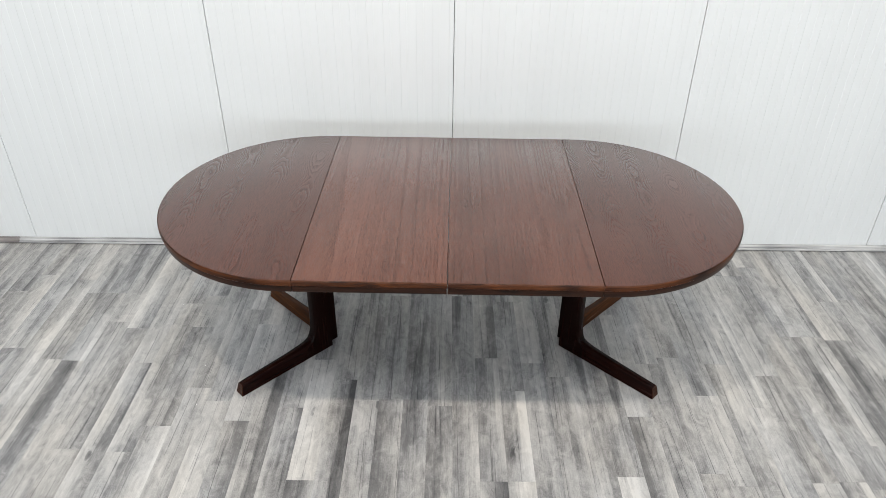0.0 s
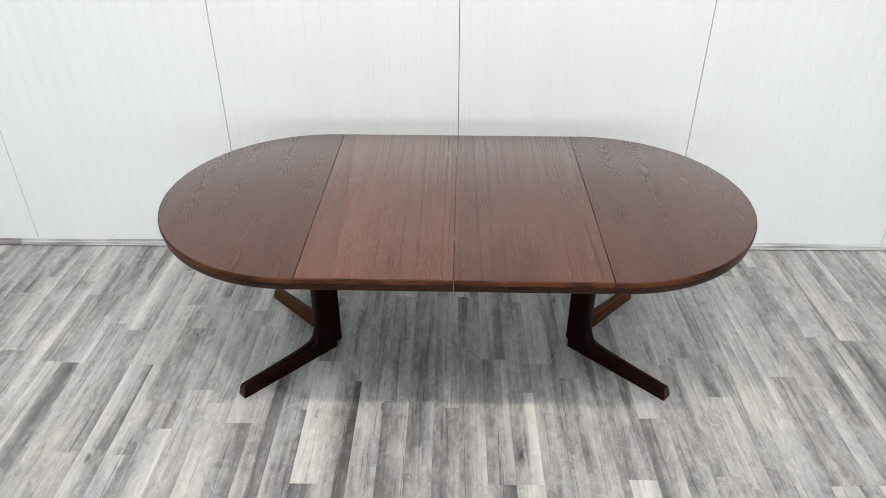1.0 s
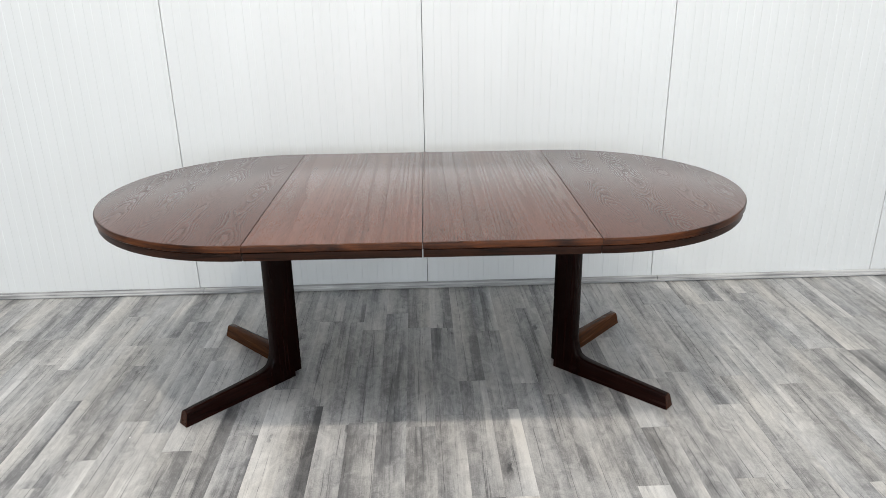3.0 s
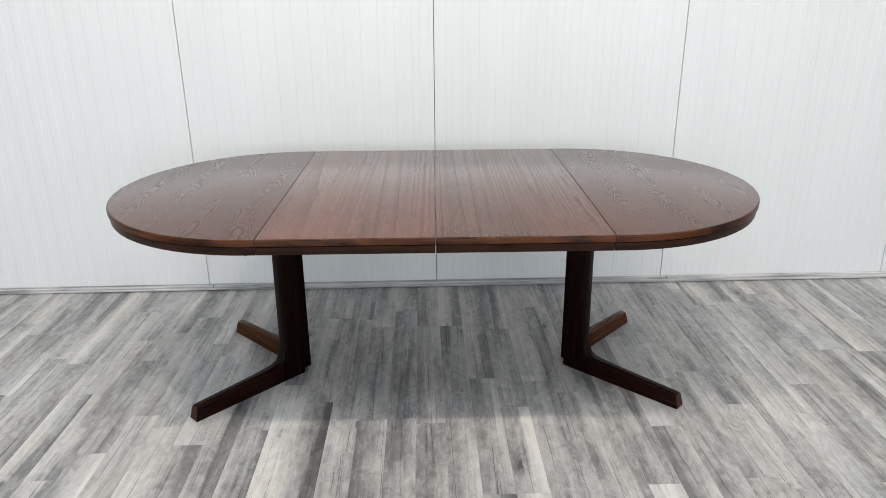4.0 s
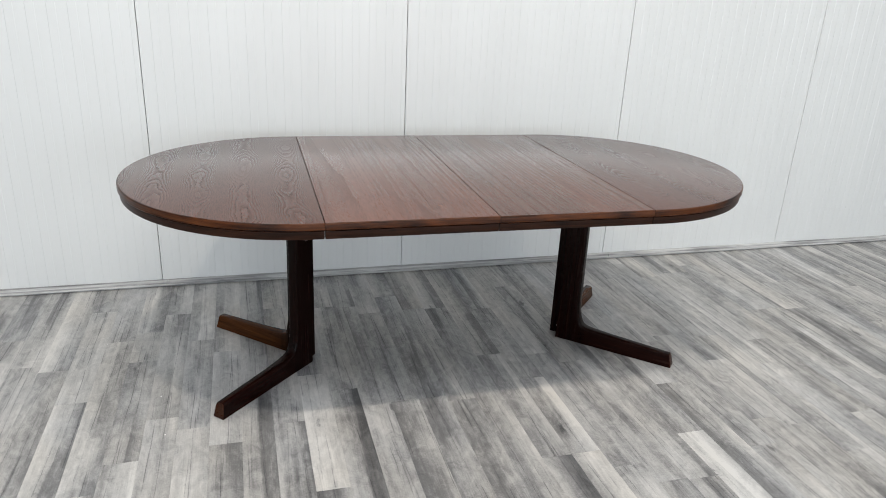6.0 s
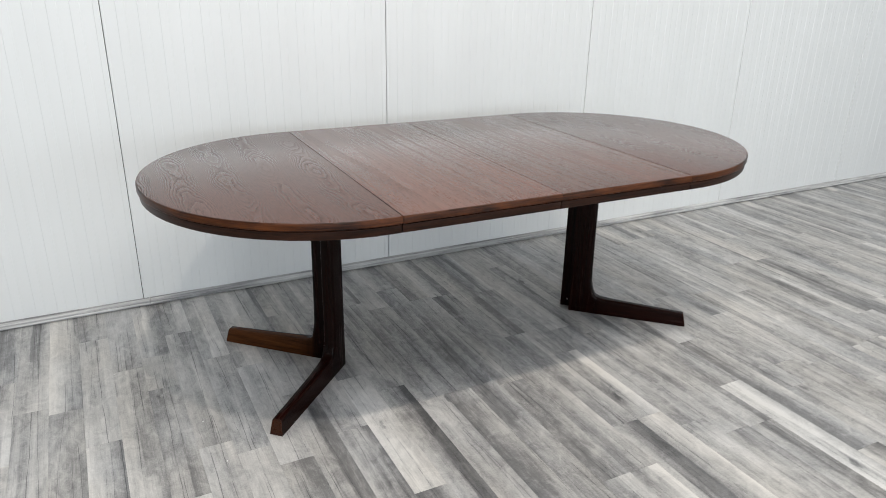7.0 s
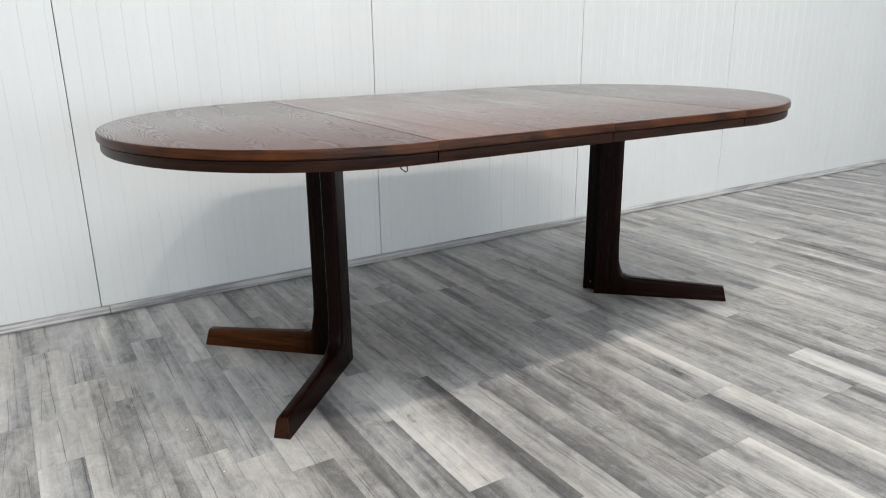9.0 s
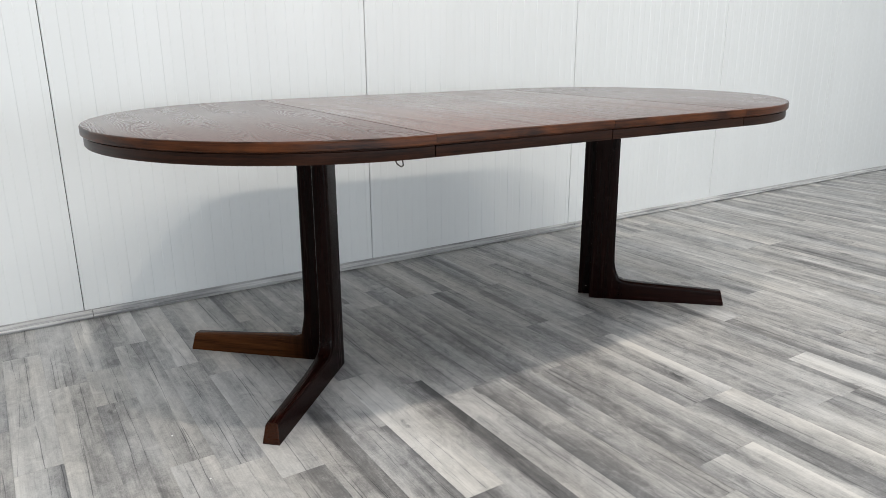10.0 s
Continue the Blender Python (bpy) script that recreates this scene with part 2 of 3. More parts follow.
def grey_plank(name, islands):
    """Weathered grey laminate: tone by the piece, shading from edge to edge, soft smudges, long splits and a few knots along y."""
    n = Nodes(name)
    info = n.add("ShaderNodeObjectInfo")
    if islands:
        chance = n.add("ShaderNodeNewGeometry").outputs["Random Per Island"]
        tone = n.span(chance, 0.0, 1.0, 0.46, 0.62)
    else:
        chance = info.outputs["Random"]
        tone = info.outputs["Color"]
    shift = n.math("MULTIPLY", chance, 53.0)
    spot = n.vmath("ADD", place_of(n), n.vmath("MULTIPLY", shift, (1.0, 0.7, 0.0)))

    def stretch(a, b):
        return n.vmath("MULTIPLY", spot, (a, b, 1.0))

    split = n.add("ShaderNodeSeparateXYZ")
    n.link(place_of(n), split.inputs[0])
    over = n.math("FRACT", n.math("MULTIPLY", n.math("SUBTRACT", split.outputs[0], STRIP_X - 80 * STRIP), 1 / STRIP))
    rows = n.math("ADD", split.outputs[1], shift)

    def along(seed, scale, detail=2.0):
        """Noise that changes along the strip only."""
        mix = n.add("ShaderNodeCombineXYZ")
        n.put(mix.inputs[0], n.math("ADD", n.math("MULTIPLY", shift, 3.1), seed))
        n.put(mix.inputs[1], n.math("MULTIPLY", rows, scale))
        return n.noise(mix.outputs[0], 1.0, detail, 0.6)

    def centred(value, gain):
        return n.math("MULTIPLY", n.math("SUBTRACT", value, 0.5), gain)

    def split_line(seed, width, rarity):
        """A thin dark split that wanders along the strip and comes and goes."""
        course = n.math("ADD", n.span(along(seed, 0.30, 1.0), 0.3, 0.7, 0.04, 0.96), centred(along(seed + 5, 5.0, 3.0), 0.09))
        near = n.math("ABSOLUTE", n.math("SUBTRACT", over, course))
        there = n.span(along(seed + 9, 2.2), rarity, rarity + 0.10)
        broken = n.span(along(seed + 13, 16.0, 3.0), 0.34, 0.46)
        fade = n.math("ADD", n.math("MULTIPLY", n.span(near, width * 0.2, width, 1.0, 0.0), broken), n.span(near, 0.0, width * 6, 0.12, 0.0))
        return n.math("MULTIPLY", fade, there)

    def band(seed):
        """A lighter or darker lengthwise band: crisp on one side, fading out on the other."""
        edge = n.math("ADD", n.span(along(seed, 0.25), 0.3, 0.7, 0.05, 0.95), centred(along(seed + 3, 4.0), 0.16))
        away = n.math("SUBTRACT", over, edge)
        side = n.math("MULTIPLY", n.span(away, -0.02, 0.03, 0.0, 1.0), n.span(away, 0.0, 0.55, 1.0, 0.0))
        return n.math("MULTIPLY", side, n.span(along(seed + 7, 0.9), 0.3, 0.7, -0.30, 0.30))

    # shading from one long edge to the other, its sign by the piece
    slope = n.math("MULTIPLY", n.math("SUBTRACT", over, 0.5), n.span(along(91.0, 0.25, 1.0), 0.34, 0.66, -0.46, 0.46))
    streak = n.noise(stretch(46.0, 1.3), 1.0, 4.0, 0.62)
    cloud = n.noise(stretch(9.0, 2.6), 1.0, 3.0, 0.55, 0.9)
    smudge = n.noise(stretch(26.0, 14.0), 1.0, 4.0, 0.62, 1.4)
    grain = n.noise(stretch(330.0, 12.0), 1.0, 3.0, 0.75)
    saw = n.noise(stretch(34.0, 300.0), 1.0, 2.0, 0.7)
    speck = n.noise(stretch(240.0, 160.0), 1.0, 2.0, 0.7)
    # knots with a soft halo
    cells = n.add("ShaderNodeTexVoronoi")
    n.link(n.vmath("ADD", stretch(8.0, 3.0), n.vmath("MULTIPLY", smudge, (0.25, 0.25, 0.0))), cells.inputs["Vector"])
    cells.inputs["Scale"].default_value = 1.0
    pick = n.add("ShaderNodeSeparateColor")
    n.link(cells.outputs["Color"], pick.inputs[0])
    rare = n.math("GREATER_THAN", pick.outputs[0], 0.50)
    far_off = cells.outputs["Distance"]
    knot = n.math("MULTIPLY", n.math("ADD", n.span(far_off, 0.03, 0.09, 1.0, 0.0), n.span(far_off, 0.05, 0.28, 0.30, 0.0)), rare)
    ring = n.math("FRACT", n.math("MULTIPLY", far_off, 17.0))
    ring = n.math("MULTIPLY", n.math("MULTIPLY", n.span(ring, 0.0, 0.35, 1.0, 0.0), n.span(far_off, 0.08, 0.34, 1.0, 0.0)), rare)
    crack = n.math("ADD", split_line(50.0, 0.015, 0.48), n.math("MULTIPLY", split_line(80.0, 0.013, 0.50), 0.9))
    crack = n.math("ADD", crack, n.math("MULTIPLY", split_line(110.0, 0.011, 0.48), 0.8))
    crack = n.math("ADD", crack, n.math("MULTIPLY", split_line(140.0, 0.009, 0.44), 0.7), True)
    value = n.math("ADD", n.math("ADD", tone, slope), n.math("ADD", band(2.0), band(31.0)))
    for noise_field, gain in ((cloud, 0.58), (smudge, 0.58), (streak, 0.42), (grain, 0.38), (saw, 0.14), (speck, 0.30)):
        value = n.math("ADD", value, centred(noise_field, gain))
    for mark, gain in ((crack, 0.42), (knot, 0.38), (ring, 0.09)):
        value = n.math("SUBTRACT", value, n.math("MULTIPLY", mark, gain))
    colour = n.ramp(n.math("ADD", value, 0.03, True), [(0.0, (0.068, 0.068, 0.071)), (0.35, (0.198, 0.197, 0.199)), (0.65, (0.430, 0.424, 0.417)), (1.0, (0.66, 0.645, 0.622))])
    # some pieces a little warmer, some a little cooler
    tint = n.mix(n.span(n.noise(stretch(3.0, 1.5), 1.0, 2.0, 0.5), 0.35, 0.65), (1.0, 0.985, 0.955), (0.97, 0.985, 1.0))
    n.bump(n.math("ADD", n.math("MULTIPLY", crack, -1.0), n.math("MULTIPLY", n.math("ADD", grain, saw), 0.4)), 0.25, 0.0006)
    return n.finish(n.mix(1.0, colour, tint, "MULTIPLY"), n.span(streak, 0.3, 0.7, 0.46, 0.36), 0.0, 0.42)


PLANK = grey_plank("grey_laminate_strip", False)
PLANK_FAR = grey_plank("grey_laminate_strips_joined", True)


def panel_paint(name, colour, rough):
    n = Nodes(name)
    spot = place_of(n)
    dirt = n.noise(n.vmath("MULTIPLY", spot, (5.0, 5.0, 0.8)), 1.0, 4.0, 0.6)
    fine = n.noise(spot, 38.0, 2.0, 0.5)
    deep = tuple(c * 0.97 for c in colour)
    n.bump(fine, 0.04, 0.0008)
    return n.finish(n.mix(n.span(dirt, 0.35, 0.7), colour, deep), n.span(dirt, 0.3, 0.7, rough, rough + 0.08), 0.0, 0.5)


WALL_PAINT = panel_paint("white_panel_paint", (0.755, 0.771, 0.770), 0.30)
HALL_PAINT = panel_paint("white_hall_paint", (0.68, 0.69, 0.69), 0.6)
CEILING_PAINT = panel_paint("white_ceiling_paint", (0.75, 0.76, 0.76), 0.6)
DARK_GAP = Nodes("dark_joint_filler").finish((0.10, 0.10, 0.10), 0.8)
STEEL = Nodes("blackened_steel").finish((0.10, 0.09, 0.085), 0.38, 1.0)
BRASS = Nodes("bright_screw").finish((0.65, 0.62, 0.58), 0.3, 1.0)
CRUMB = Nodes("white_crumb").finish((0.8, 0.8, 0.78), 0.7)


def skirting_wood(name, tint):
    n = Nodes(name)
    spot = place_of(n)
    streak = n.noise(n.vmath("MULTIPLY", spot, (2.2, 90.0, 90.0)), 1.0, 5.0, 0.65)
    patch = n.noise(n.vmath("MULTIPLY", spot, (3.0, 8.0, 8.0)), 1.0, 3.0, 0.5)
    value = n.math("ADD", n.math("MULTIPLY", streak, 0.7), n.math("MULTIPLY", patch, 0.5), True)
    colour = n.ramp(value, [(0.40, (0.10, 0.10, 0.105)), (0.56, (0.38, 0.38, 0.38)), (0.74, (0.68, 0.68, 0.67))])
    n.bump(streak, 0.2, 0.0006)
    return n.finish(n.mix(1.0, colour, tint, "MULTIPLY"), 0.45)


SKIRT = skirting_wood("grey_wood_skirting", (1.0, 1.0, 1.0))
SKIRT_BROWN = skirting_wood("brown_grey_wood_skirting", (0.62, 0.56, 0.54))


# ---- mesh helpers ----
def part(name, bm, material, parent=None, label=""):
    """One bmesh as one mesh object, under a thing or a part."""
    mesh = bpy.data.meshes.new(name)
    bmesh.ops.recalc_face_normals(bm, faces=bm.faces)
    bm.to_mesh(mesh)
    bm.free()
    for m in material if isinstance(material, (list, tuple)) else (material,):
        mesh.materials.append(m)
    ob = new(name, mesh)
    if parent is not None:
        ob.parent = parent
    if label:
        tagged(ob, label)
    return ob


def box(bm, x0, x1, y0, y1, z0, z1):
    v = [bm.verts.new((x, y, z)) for z in (z0, z1) for y in (y0, y1) for x in (x0, x1)]
    for a, b, c, d in ((0, 2, 3, 1), (4, 5, 7, 6), (0, 1, 5, 4), (2, 6, 7, 3), (0, 4, 6, 2), (1, 3, 7, 5)):
        bm.faces.new((v[a], v[b], v[c], v[d]))
    return bm


def lay_along(bm, made, closed=True):
    """UV in metres on the skin between rings: u runs along the first ring, v up the height."""
    uv = bm.loops.layers.uv.verify()
    run, place = 0.0, {}
    count = len(made[0])
    for i in range(count):
        for ring in made:
            place[ring[i]] = run
        run += (made[0][(i + 1) % count].co - made[0][i].co).length
    for face in bm.faces:
        us = [place.get(loop.vert, 0.0) for loop in face.loops]
        wraps = closed and len(us) == 4 and max(us) - min(us) > 0.5 * run and count > 4
        for loop, u in zip(face.loops, us):
            loop[uv].uv = (run if wraps and u == 0.0 else u, loop.vert.co.z)


def loft(bm, rings, index=0):
    """Skin a list of closed rings of points and cap both ends."""
    made = [[bm.verts.new(p) for p in ring] for ring in rings]
    count = len(rings[0])
    for low, high in zip(made, made[1:]):
        for i in range(count):
            j = (i + 1) % count
            bm.faces.new((low[i], low[j], high[j], high[i])).material_index = index
    lay_along(bm, made)
    bm.faces.new(made[0][::-1])
    bm.faces.new(made[-1])


def smooth_by_angle(ob, degrees=35):
    for p in ob.data.polygons:
        p.use_smooth = True
    ob.data.set_sharp_from_angle(angle=radians(degrees))
    return ob


# ---- the hall ----
WALL_Y, SEAM_X, PANEL_W = 3.25, 0.100, 1.108
X0, X1, Y0, H = SEAM_X - 5 * PANEL_W, SEAM_X + 6 * PANEL_W, -4.0, 4.4

floor = tagged(part("floor", box(bmesh.new(), X0, X1, Y0, WALL_Y + 0.1, -0.12, -0.009), DARK_GAP),
               "grey weathered wood laminate floor in narrow strips", "floor", kind="structure")
wall_back = tagged(part("wall_back", box(bmesh.new(), X0, X1, WALL_Y + 0.012, WALL_Y + 0.12, 0, H), DARK_GAP),
                   "white ribbed metal sandwich panels behind the table", "wall", kind="structure")
for wall_name, b in (("wall_left", (X0 - 0.12, X0, Y0, WALL_Y + 0.12, 0, H)), ("wall_right", (X1, X1 + 0.12, Y0, WALL_Y + 0.12, 0, H)),
                     ("wall_front", (X0, X1, Y0 - 0.12, Y0, 0, H))):
    tagged(part(wall_name, box(bmesh.new(), *b), HALL_PAINT), "plain white painted hall wall", "wall", kind="structure")
tagged(part("ceiling", box(bmesh.new(), X0 - 0.12, X1 + 0.12, Y0 - 0.12, WALL_Y + 0.12, H, H + 0.12), CEILING_PAINT),
       "plain white hall ceiling", "ceiling", kind="structure")


def wall_panel_mesh():
    """One sandwich panel: flat ribs that step in and out by under a millimetre, with a rounded lip at both joints."""
    bm = bmesh.new()
    ribs, half, gap, slope, deep = 15, PANEL_W / 2, 0.0012, 0.0028, 0.0011
    pitch = PANEL_W / ribs
    line = [(-half + gap, 0.010), (-half + gap, 0.002), (-half + gap + 0.002, 0.0)]
    for k in range(ribs):
        x = -half + k * pitch
        line += [(x + 0.010 - slope / 2, 0.0), (x + 0.010 + slope / 2, deep), (x + 0.052 - slope / 2, deep), (x + 0.052 + slope / 2, 0.0)]
    line += [(half - gap - 0.002, 0.0), (half - gap, 0.002), (half - gap, 0.010)]
    low = [bm.verts.new((a, b, 0.004)) for a, b in line]
    top = [bm.verts.new((a, b, H - 0.004)) for a, b in line]
    for i in range(len(line) - 1):
        bm.faces.new((low[i], low[i + 1], top[i + 1], top[i]))
    bm.faces.new((low[0], top[0], top[-1], low[-1]))
    bm.faces.new(low)
    bm.faces.new(top)
    return bm


panel = part("panel", wall_panel_mesh(), WALL_PAINT, wall_back)
panel.location = (X0 + PANEL_W / 2, WALL_Y, 0)
for k in range(1, 11):
    other = new("panel", panel.data)
    other.parent, other.location = wall_back, (X0 + (k + 0.5) * PANEL_W, WALL_Y, 0)


def skirting(x0, x1):
    """A low two-step moulding on the floor against the wall."""
    outline = [(0.0, 0.0), (-0.022, 0.0), (-0.022, 0.0045), (-0.0300, 0.0050), (-0.031, 0.0075), (-0.029, 0.012), (-0.0245, 0.0135), (-0.0225, 0.0085), (-0.021, 0.0145),
               (-0.019, 0.0195), (-0.014, 0.0235), (-0.007, 0.0255), (0.0, 0.0255)]
    bm = bmesh.new()
    loft(bm, [[(x, WALL_Y - 0.001 + a, b) for a, b in outline] for x in (x0, x1)])
    ob = smooth_by_angle(part("baseboard", bm, SKIRT_BROWN if x1 < -2.1 else SKIRT), 30)
    return tagged(ob, ("low brownish grey" if x1 < -2.1 else "low grey") + " wood-effect skirting moulding along the white wall", "baseboard", "skirting lengths", "structure")


edges = [X0, -4.42, -2.20, -0.985, 1.235, 3.45, 5.65, X1]
for a, b in zip(edges, edges[1:]):
    skirting(a + 0.0013, b - 0.0013)

# ---- the dining table ----
TABLE = pose(0.084, 2.460, 0, 0, 0, -0.7)
table = tagged(new("dining_table"), "oval dark-stained oak extending dining table on two V-shaped pedestals", "dining table")
table.matrix_world = TABLE
TOP, SLAB, APRON = 0.720, 0.698, 0.671
LEAF, RADIUS, STRAIGHT = 0.502, 0.5685, 0.030


def end_outline(side, inset, seam):
    """The half disc beyond the leaves; seam: how far its straight side keeps off the joint."""
    r, x = RADIUS - inset, side * (LEAF + seam)
    pts = [(x, -r)]
    for k in range(57):
        a = -math.pi / 2 + math.pi * k / 56
        pts.append((side * (LEAF + STRAIGHT + r * math.cos(a)), r * math.sin(a)))
    return pts + [(x, r)]


def leaf_outline(side, inset, seam):
    a, b, r = side * seam, side * (LEAF - seam), RADIUS - inset
    return [(a, -r), (b, -r), (b, r), (a, r)]


def slab_mesh(outline, side, lift):
    bm = bmesh.new()
    steps = [(0.0060, 0.0014, SLAB), (0.0022, 0.0005, SLAB + 0.0006), (0.0, 0.0005, SLAB + 0.003), (0.0, 0.0005, TOP - 0.0048),
             (0.0006, 0.0005, TOP - 0.0025), (0.0020, 0.0008, TOP - 0.0009), (0.0042, 0.0014, TOP)]
    rings = [[(x, y, z + lift) for x, y in outline(side, inset, seam)] for inset, seam, z in steps]
    loft(bm, rings, index=1)
    return bm


def apron_mesh(outline, side, trim, edge=""):
    """The lipping under the top, set back a little, as a band of 22 mm round the outer edge."""
    bm = bmesh.new()
    levels = ((0.0075, APRON + 0.0015), (0.0060, APRON + 0.004), (0.0060, SLAB - 0.0028), (0.0085, SLAB - 0.0012), (0.0085, SLAB + 0.001))
    outer = [[(x, y, z) for x, y in outline(side, inset, trim)] for inset, z in levels]
    inner = [[(x, y, z) for x, y in outline(side, 0.030, trim)] for z in (SLAB + 0.001, APRON + 0.0015)]
    if outline is end_outline:
        rings = outer + inner + outer[:1]
        made = [[bm.verts.new(p) for p in ring] for ring in rings[:-1]]
        made.append(made[0])
        for low, high in zip(made, made[1:]):
            for i in range(len(low) - 1):
                bm.faces.new((low[i], low[i + 1], high[i + 1], high[i]))
        lay_along(bm, made[:-1], False)
        for k in (0, -1):
            bm.faces.new([ring[k] for ring in made[:-1]])
    else:
        a, b = (0, 1) if edge == "front" else (3, 2)
        loft(bm, [[ring[a] for ring in outer + inner], [ring[b] for ring in outer + inner]])
        uv = bm.loops.layers.uv.verify()
        for face in bm.faces:
            for loop in face.loops:
                loop[uv].uv = (loop.vert.co.x, loop.vert.co.z)
    return bm


for side, lift in ((-1, 0.0), (1, 0.0002)):
    half = smooth_by_angle(part("tabletop_half", slab_mesh(end_outline, side, lift), (OAK_END, OAK_EDGE), table, "half-round oak top with cathedral grain"), 40)
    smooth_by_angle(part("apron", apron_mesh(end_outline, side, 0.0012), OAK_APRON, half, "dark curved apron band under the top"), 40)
    leaf = smooth_by_angle(part("table_leaf", slab_mesh(leaf_outline, side, 0.0003 if side < 0 else 0.0), (OAK_LEAF if side < 0 else OAK_LEAF_DEEP, OAK_EDGE), table, "straight-grained insert leaf"), 40)
    for edge in ("front", "back"):
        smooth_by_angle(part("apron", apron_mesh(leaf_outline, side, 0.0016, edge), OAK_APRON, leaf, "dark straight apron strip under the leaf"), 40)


def leg_mesh(reach, wide, thick=0.043, top=0.6975):
    """An L-shaped plank on edge: u runs out along the foot, v across the thickness, its outer edge rounded."""
    path = [(0.073, top), (0.0735, 0.60), (0.0745, 0.45), (0.076, 0.30), (0.0775, 0.18), (0.0795, 0.135), (0.084, 0.110), (0.091, 0.092),
            (0.101, 0.078), (0.120, 0.070), (0.150, 0.0665), (0.22, 0.0625), (0.32, 0.0575), (0.40, 0.0535), (reach - 0.012, 0.0510)]
    base = [(0.0, top), (0.0, 0.60), (0.0, 0.45), (0.0, 0.30), (0.0, 0.18), (0.0, 0.12), (0.0, 0.07), (0.0, 0.03),
            (0.0, 0.0), (0.055, 0.0), (0.12, 0.0), (0.20, 0.0), (0.31, 0.0), (0.395, 0.0), (reach, 0.0)]
    path = [(u + wide * min(1.0, max(0.0, (z - 0.068) / 0.03)), z) for u, z in path]
    bm, rings, r = bmesh.new(), [], 0.0145
    for (pu, pz), (qu, qz) in zip(path, base):
        away = Vector((pu - qu, pz - qz))
        away.normalize()
        lean = 0.0045 * min(1.0, max(0.0, (pu - 0.11) / 0.10))
        ring = [(qu, 0.0, qz)]
        for v_side in (0, 1):
            for k in range(6):
                a = math.pi / 2 * (k / 5 if v_side == 0 else 1 - k / 5)
                drop = r * (1 - math.sin(a))
                inward = lean + 0.55 * r * (1 - math.cos(a))
                v = inward if v_side == 0 else thick - inward
                ring.append((pu - away.x * drop, v, pz - away.y * drop))
        ring.append((qu, thick, qz))
        rings.append(ring)
    u, v, z = (sum(p[k] for p in rings[-1]) / len(rings[-1]) for k in range(3))
    rings.append([(u + (a - u) * 0.93 + 0.0022, v + (b - v) * 0.90, max(z + (c - z) * 0.90, 0.002)) for a, b, c in rings[-1]])
    loft(bm, rings)
    for face in bm.faces:
        face.material_index = 1 if face.calc_center_median().x > reach - 0.016 else 0
    return bm


# each pedestal: one leg runs through, the other butts against its side; the second pedestal is turned half round
ALONG = Vector((0.7219, -0.6920))
ACROSS = Vector((0.6920, 0.7219))
CORNER = Vector((0.488, -0.014))
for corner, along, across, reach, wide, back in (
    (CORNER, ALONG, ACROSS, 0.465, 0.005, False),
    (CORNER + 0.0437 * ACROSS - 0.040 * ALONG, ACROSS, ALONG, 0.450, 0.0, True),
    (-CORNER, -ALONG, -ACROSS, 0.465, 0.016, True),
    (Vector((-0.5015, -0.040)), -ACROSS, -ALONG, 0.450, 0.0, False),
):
    note = "near-black L-shaped leg with floor bounce painted orange-brown on its foot" if back else "L-shaped leg in a near-black stain"
    leg = smooth_by_angle(part("pedestal_leg", leg_mesh(reach, wide), (OAK_LEG_LIT_FOOT if back else OAK_LEG, OAK_TIP), table, note), 32)
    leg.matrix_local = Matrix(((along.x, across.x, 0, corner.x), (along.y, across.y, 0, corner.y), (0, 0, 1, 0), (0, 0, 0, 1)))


def tube(bm, points, radius, sides=8):
    pts, rings = [Vector(p) for p in points], []
    for i, p in enumerate(pts):
        way = (pts[min(i + 1, len(pts) - 1)] - pts[max(i - 1, 0)]).normalized()
        a = way.cross(Vector((0.31, 0.17, 0.93))).normalized()
        b = way.cross(a)
        rings.append([p + radius * (math.cos(q) * a + math.sin(q) * b) for q in (2 * math.pi * k / sides for k in range(sides))])
    loft(bm, rings)
    return bm


# screw in the foot of the butted leg
screw = bmesh.new()
bmesh.ops.create_cone(screw, cap_ends=True, segments=12, radius1=0.0026, radius2=0.0018, depth=0.0014, matrix=pose(0, 0, 0, 90, 0, 0))
head = part("screw", screw, BRASS, table, "small bright screw head")
spot = CORNER + 0.0430 * ACROSS - 0.013 * ALONG
head.matrix_local = pose(spot.x, spot.y, 0.030, 0, 0, math.degrees(math.atan2(-ACROSS.x, ACROSS.y)))

# wire catch that hangs below the joint between the half top and the leaf
catch = tube(bmesh.new(), [(-0.566, -0.500, 0.690), (-0.564, -0.500, 0.668), (-0.559, -0.500, 0.656), (-0.549, -0.500, 0.6485), (-0.5435, -0.500, 0.651),
                           (-0.545, -0.500, 0.660), (-0.549, -0.500, 0.670), (-0.551, -0.500, 0.690)], 0.0016)
smooth_by_angle(part("wire_catch", catch, STEEL, table, "blackened steel wire catch"), 60)

# ---- small debris on the floor ----
def crumb(x, y, size):
    bm = bmesh.new()
    bmesh.ops.create_icosphere(bm, subdivisions=1, radius=size)
    for v in bm.verts:
        v.co *= 0.75 + 0.5 * random.random()
        v.co.z = v.co.z * 0.6 + size * 0.55
    ob = part("crumb", bm, CRUMB)
    ob.location = (x, y, 0.0)
    return tagged(ob, "tiny white crumb of dust on the grey floor", "debris", "floor crumbs")


for spot in ((-0.935, 2.285, 0.003), (-0.905, 2.06, 0.0025), (-1.16, 2.70, 0.002), (-1.22, 2.02, 0.002)):
    crumb(*spot)

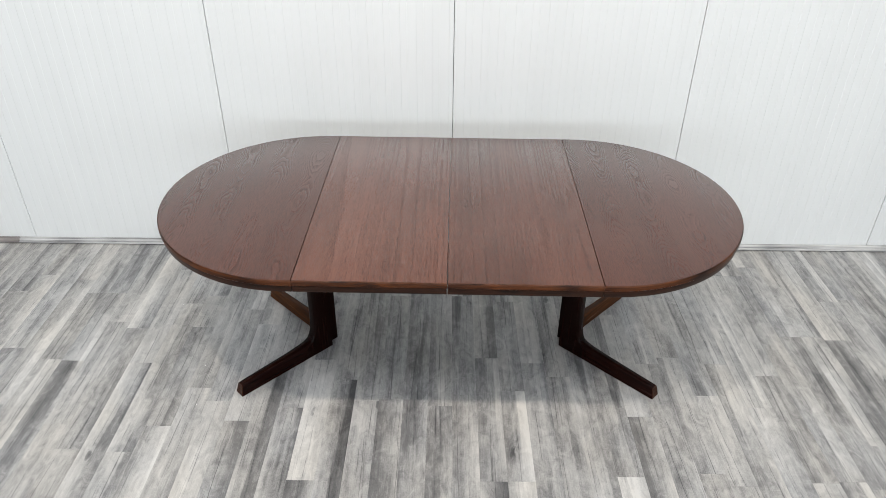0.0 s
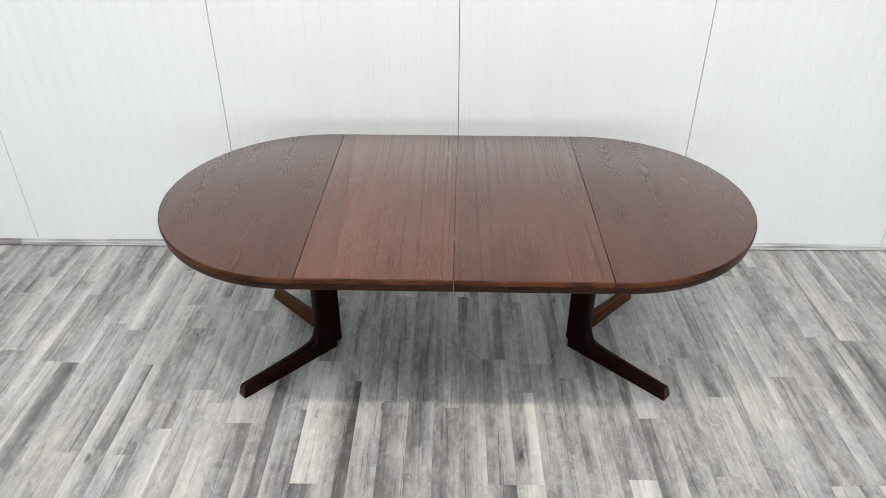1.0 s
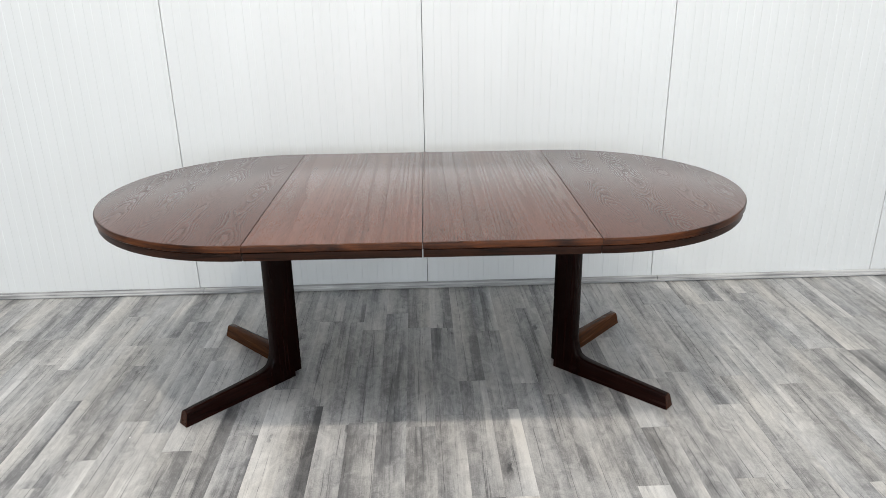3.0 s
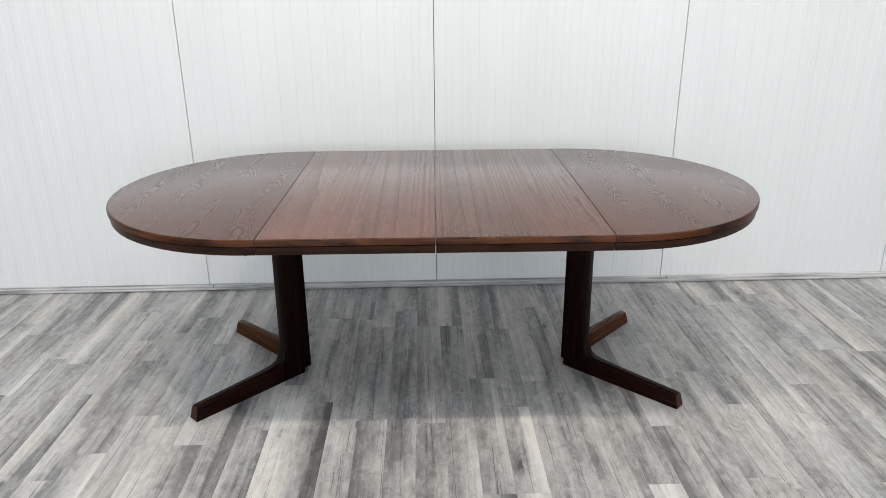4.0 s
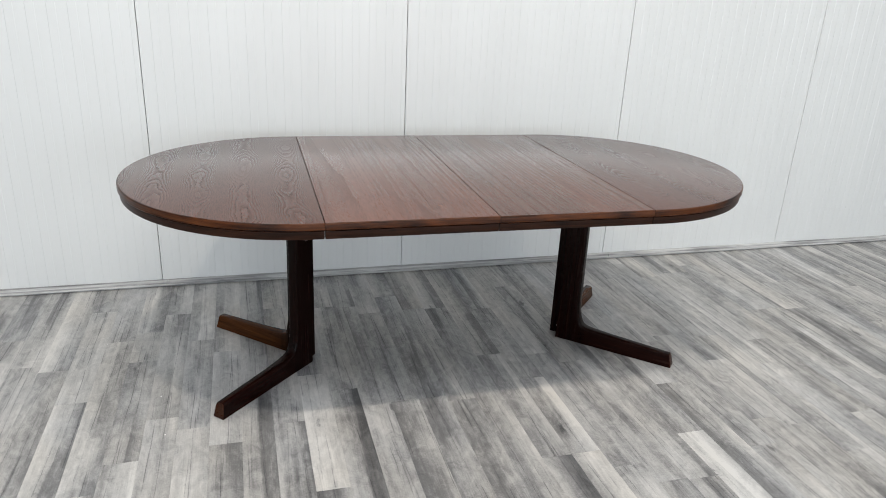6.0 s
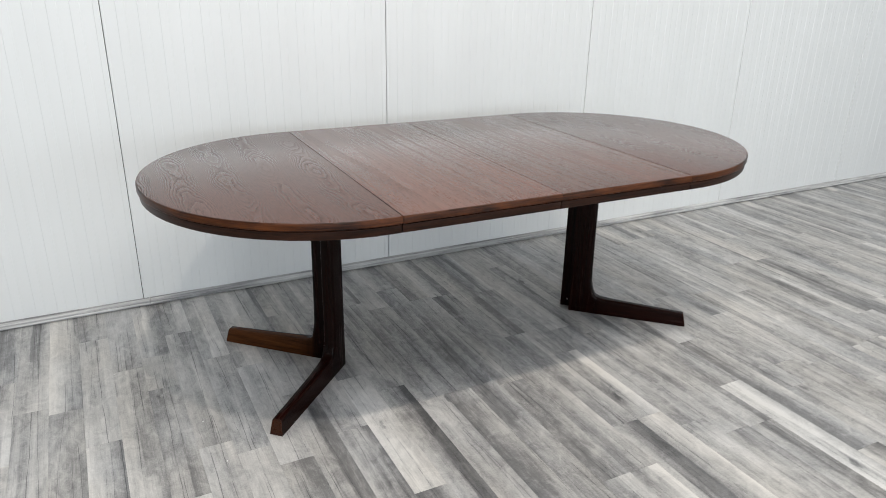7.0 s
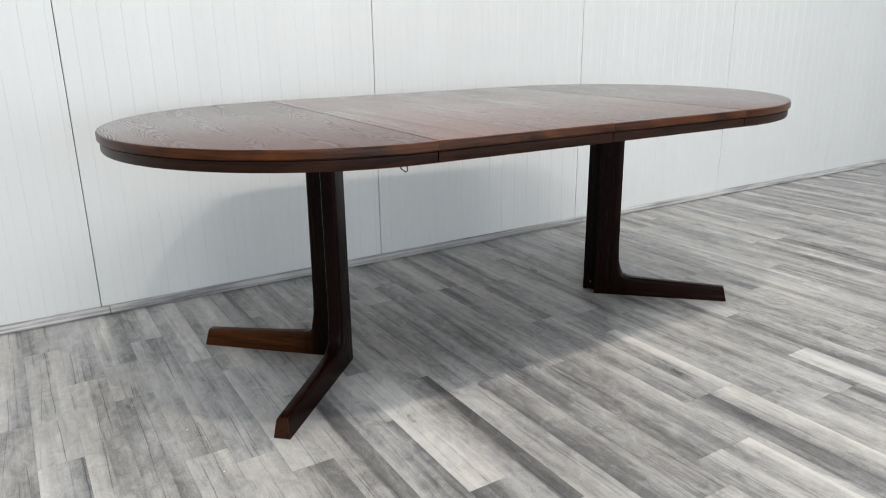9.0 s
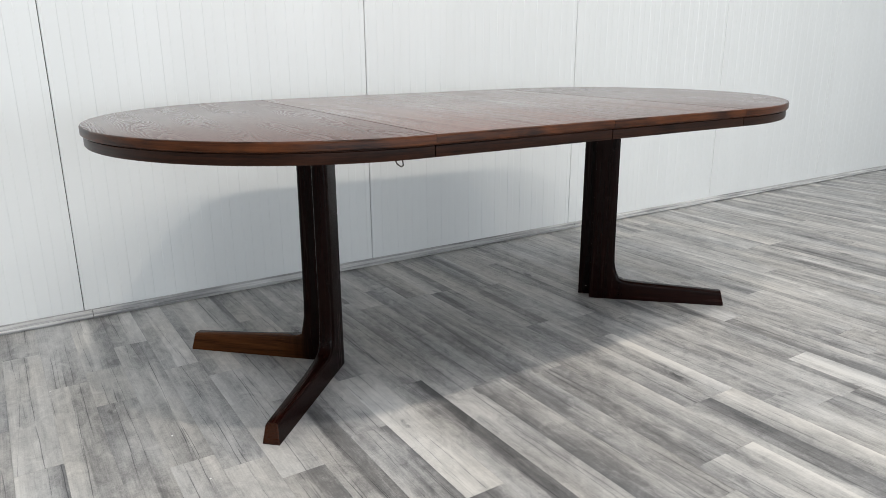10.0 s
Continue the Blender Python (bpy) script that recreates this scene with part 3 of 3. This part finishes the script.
# ---- floor strips ----
# strip: (tone, joint, tone, joint, ... tone) from the front to the wall
KNOWN_LEFT = {
    -19: (0.36, 2.384, 0.62), -18: (0.56, 2.05, 0.58), -17: (0.62, 2.314, 0.50, 2.786, 0.58), -16: (0.40, 2.308, 0.60, 2.788, 0.48), -15: (0.58, 1.95, 0.62),
    -14: (0.46, 2.527, 0.67), -13: (0.60, 2.30, 0.64, 2.992, 0.56), -12: (0.54, 1.82, 0.60), -11: (0.68, 1.947, 0.56, 2.540, 0.64, 2.772, 0.56), -10: (0.54, 1.45, 0.61),
    -9: (0.68, 2.081, 0.56, 2.671, 0.61), -8: (0.40, 1.978, 0.70, 2.563, 0.61), -7: (0.42, 1.40, 0.47, 2.32, 0.60), -6: (0.40, 1.30, 0.42, 2.05, 0.55),
}
# rear tones of strips -2 to 2 hold some table shade besides their own grey
KNOWN_MID = {
    -5: (0.38, 1.703, 0.80, 2.330, 0.52), -4: (0.56, 1.56, 0.33, 2.210, 0.58), -3: (0.56, 1.45, 0.55),
    -2: (0.58, 1.43, 0.34, 2.100, 0.46, 2.791, 0.62), -1: (0.52, 1.42, 0.42, 2.101, 0.46), 0: (0.60, 1.518, 0.38, 2.067, 0.48),
    1: (0.64, 1.515, 0.47, 2.13, 0.45, 2.791, 0.62), 2: (0.36, 1.706, 0.45, 2.35, 0.48), 3: (0.69, 1.707, 0.62, 2.154, 0.50, 2.751, 0.55),
    4: (0.50, 1.62, 0.44, 2.321, 0.64), 5: (0.42, 1.529, 0.60, 2.24, 0.58), 6: (0.48, 1.52, 0.54), 7: (0.74, 1.732, 0.52, 2.38, 0.58),
}
KNOWN_RIGHT = {
    8: (0.42, 2.020, 0.64, 2.66, 0.58), 9: (0.54, 1.62, 0.54), 10: (0.50, 1.75, 0.52), 11: (0.52, 1.697, 0.66, 2.139, 0.50),
    12: (0.50, 2.327, 0.56, 3.139, 0.66), 13: (0.56, 2.076, 0.60), 14: (0.62, 1.714, 0.42, 2.259, 0.66, 2.984, 0.52), 15: (0.46, 1.72, 0.50, 2.983, 0.62),
    16: (0.42, 2.512, 0.48, 3.062, 0.64), 17: (0.62, 1.886, 0.56, 2.512, 0.52), 18: (0.38, 2.492, 0.64), 19: (0.56, 1.95, 0.56),
}
KNOWN = {**KNOWN_LEFT, **KNOWN_MID, **KNOWN_RIGHT}


def strip_pieces(k, rnd):
    """All pieces of one strip, as (start, end, tone), from the hall's front wall to the panelled wall."""
    row = list(KNOWN.get(k, ()))
    joints, tones = row[1::2], row[0::2]
    if not joints:
        joints, tones = [1.9 + 0.64 * rnd.random()], [0.45 + 0.16 * rnd.random() for _ in range(2)]
    while joints[-1] < WALL_Y - 0.95:
        joints.append(joints[-1] + 0.55 + 0.35 * rnd.random())
        tones.append(tones[-1] + 0.10 * (0.53 - tones[-1]) + 0.09 * (rnd.random() - 0.5))
    while joints[0] > Y0 + 0.3:
        joints.insert(0, joints[0] - 0.55 - 0.35 * rnd.random())
        tones.insert(0, 0.43 + 0.20 * rnd.random())
    cuts = [Y0] + [j for j in joints if Y0 + 0.1 < j < WALL_Y + 0.05] + [WALL_Y + 0.01]
    return [(a, b, tone) for (a, b), tone in zip(zip(cuts, cuts[1:]), tones[len(tones) - len(cuts) + 1:])]


def piece_points(x, y0, y1):
    g, c, h = 0.0001, 0.0006, 0.0
    out, top = (x + g, x + STRIP - g, y0 + g, y1 - g), (x + c, x + STRIP - c, y0 + c, y1 - c)
    return [(px, py, pz) for (ax, bx, ay, by), pz in ((out, -0.009), (out, h - 0.0003), (top, h)) for px, py in ((ax, ay), (bx, ay), (bx, by), (ax, by))]


PIECE_FACES = [(8, 9, 10, 11)] + [(r * 4 + i, r * 4 + (i + 1) % 4, r * 4 + 4 + (i + 1) % 4, r * 4 + 4 + i) for r in (0, 1) for i in range(4)]
shared, rnd, far_points, far_faces = {}, random.Random(7), [], []
for k in range(int((X0 - STRIP_X) / STRIP) - 1, int((X1 - STRIP_X) / STRIP) + 1):
    x = STRIP_X + k * STRIP
    for a, b, tone in strip_pieces(k, rnd):
        if x < X0 - 0.05 or x + STRIP > X1 + 0.05:
            continue
        if -23 <= k <= 30 and b > 1.2:
            length = round(b - a, 3)
            if length not in shared:
                mesh = bpy.data.meshes.new("strip")
                mesh.from_pydata(piece_points(-STRIP / 2, -length / 2, length / 2), [], PIECE_FACES)
                mesh.materials.append(PLANK)
                shared[length] = mesh
            ob = new("strip", shared[length])
            ob.parent, ob.location, ob.color = floor, (x + STRIP / 2, (a + b) / 2, 0.0), (0.535 + 0.80 * (tone - 0.53),) * 3 + (1,)
        else:
            start = len(far_points)
            far_points += piece_points(x, a, b)
            far_faces += [tuple(start + i for i in face) for face in PIECE_FACES]
mesh = bpy.data.meshes.new("far_strips")
mesh.from_pydata(far_points, [], far_faces)
mesh.materials.append(PLANK_FAR)
far = tagged(new("far_strips", mesh), "grey laminate strips in the outer parts of the hall", kind="stuff")
far.parent = floor
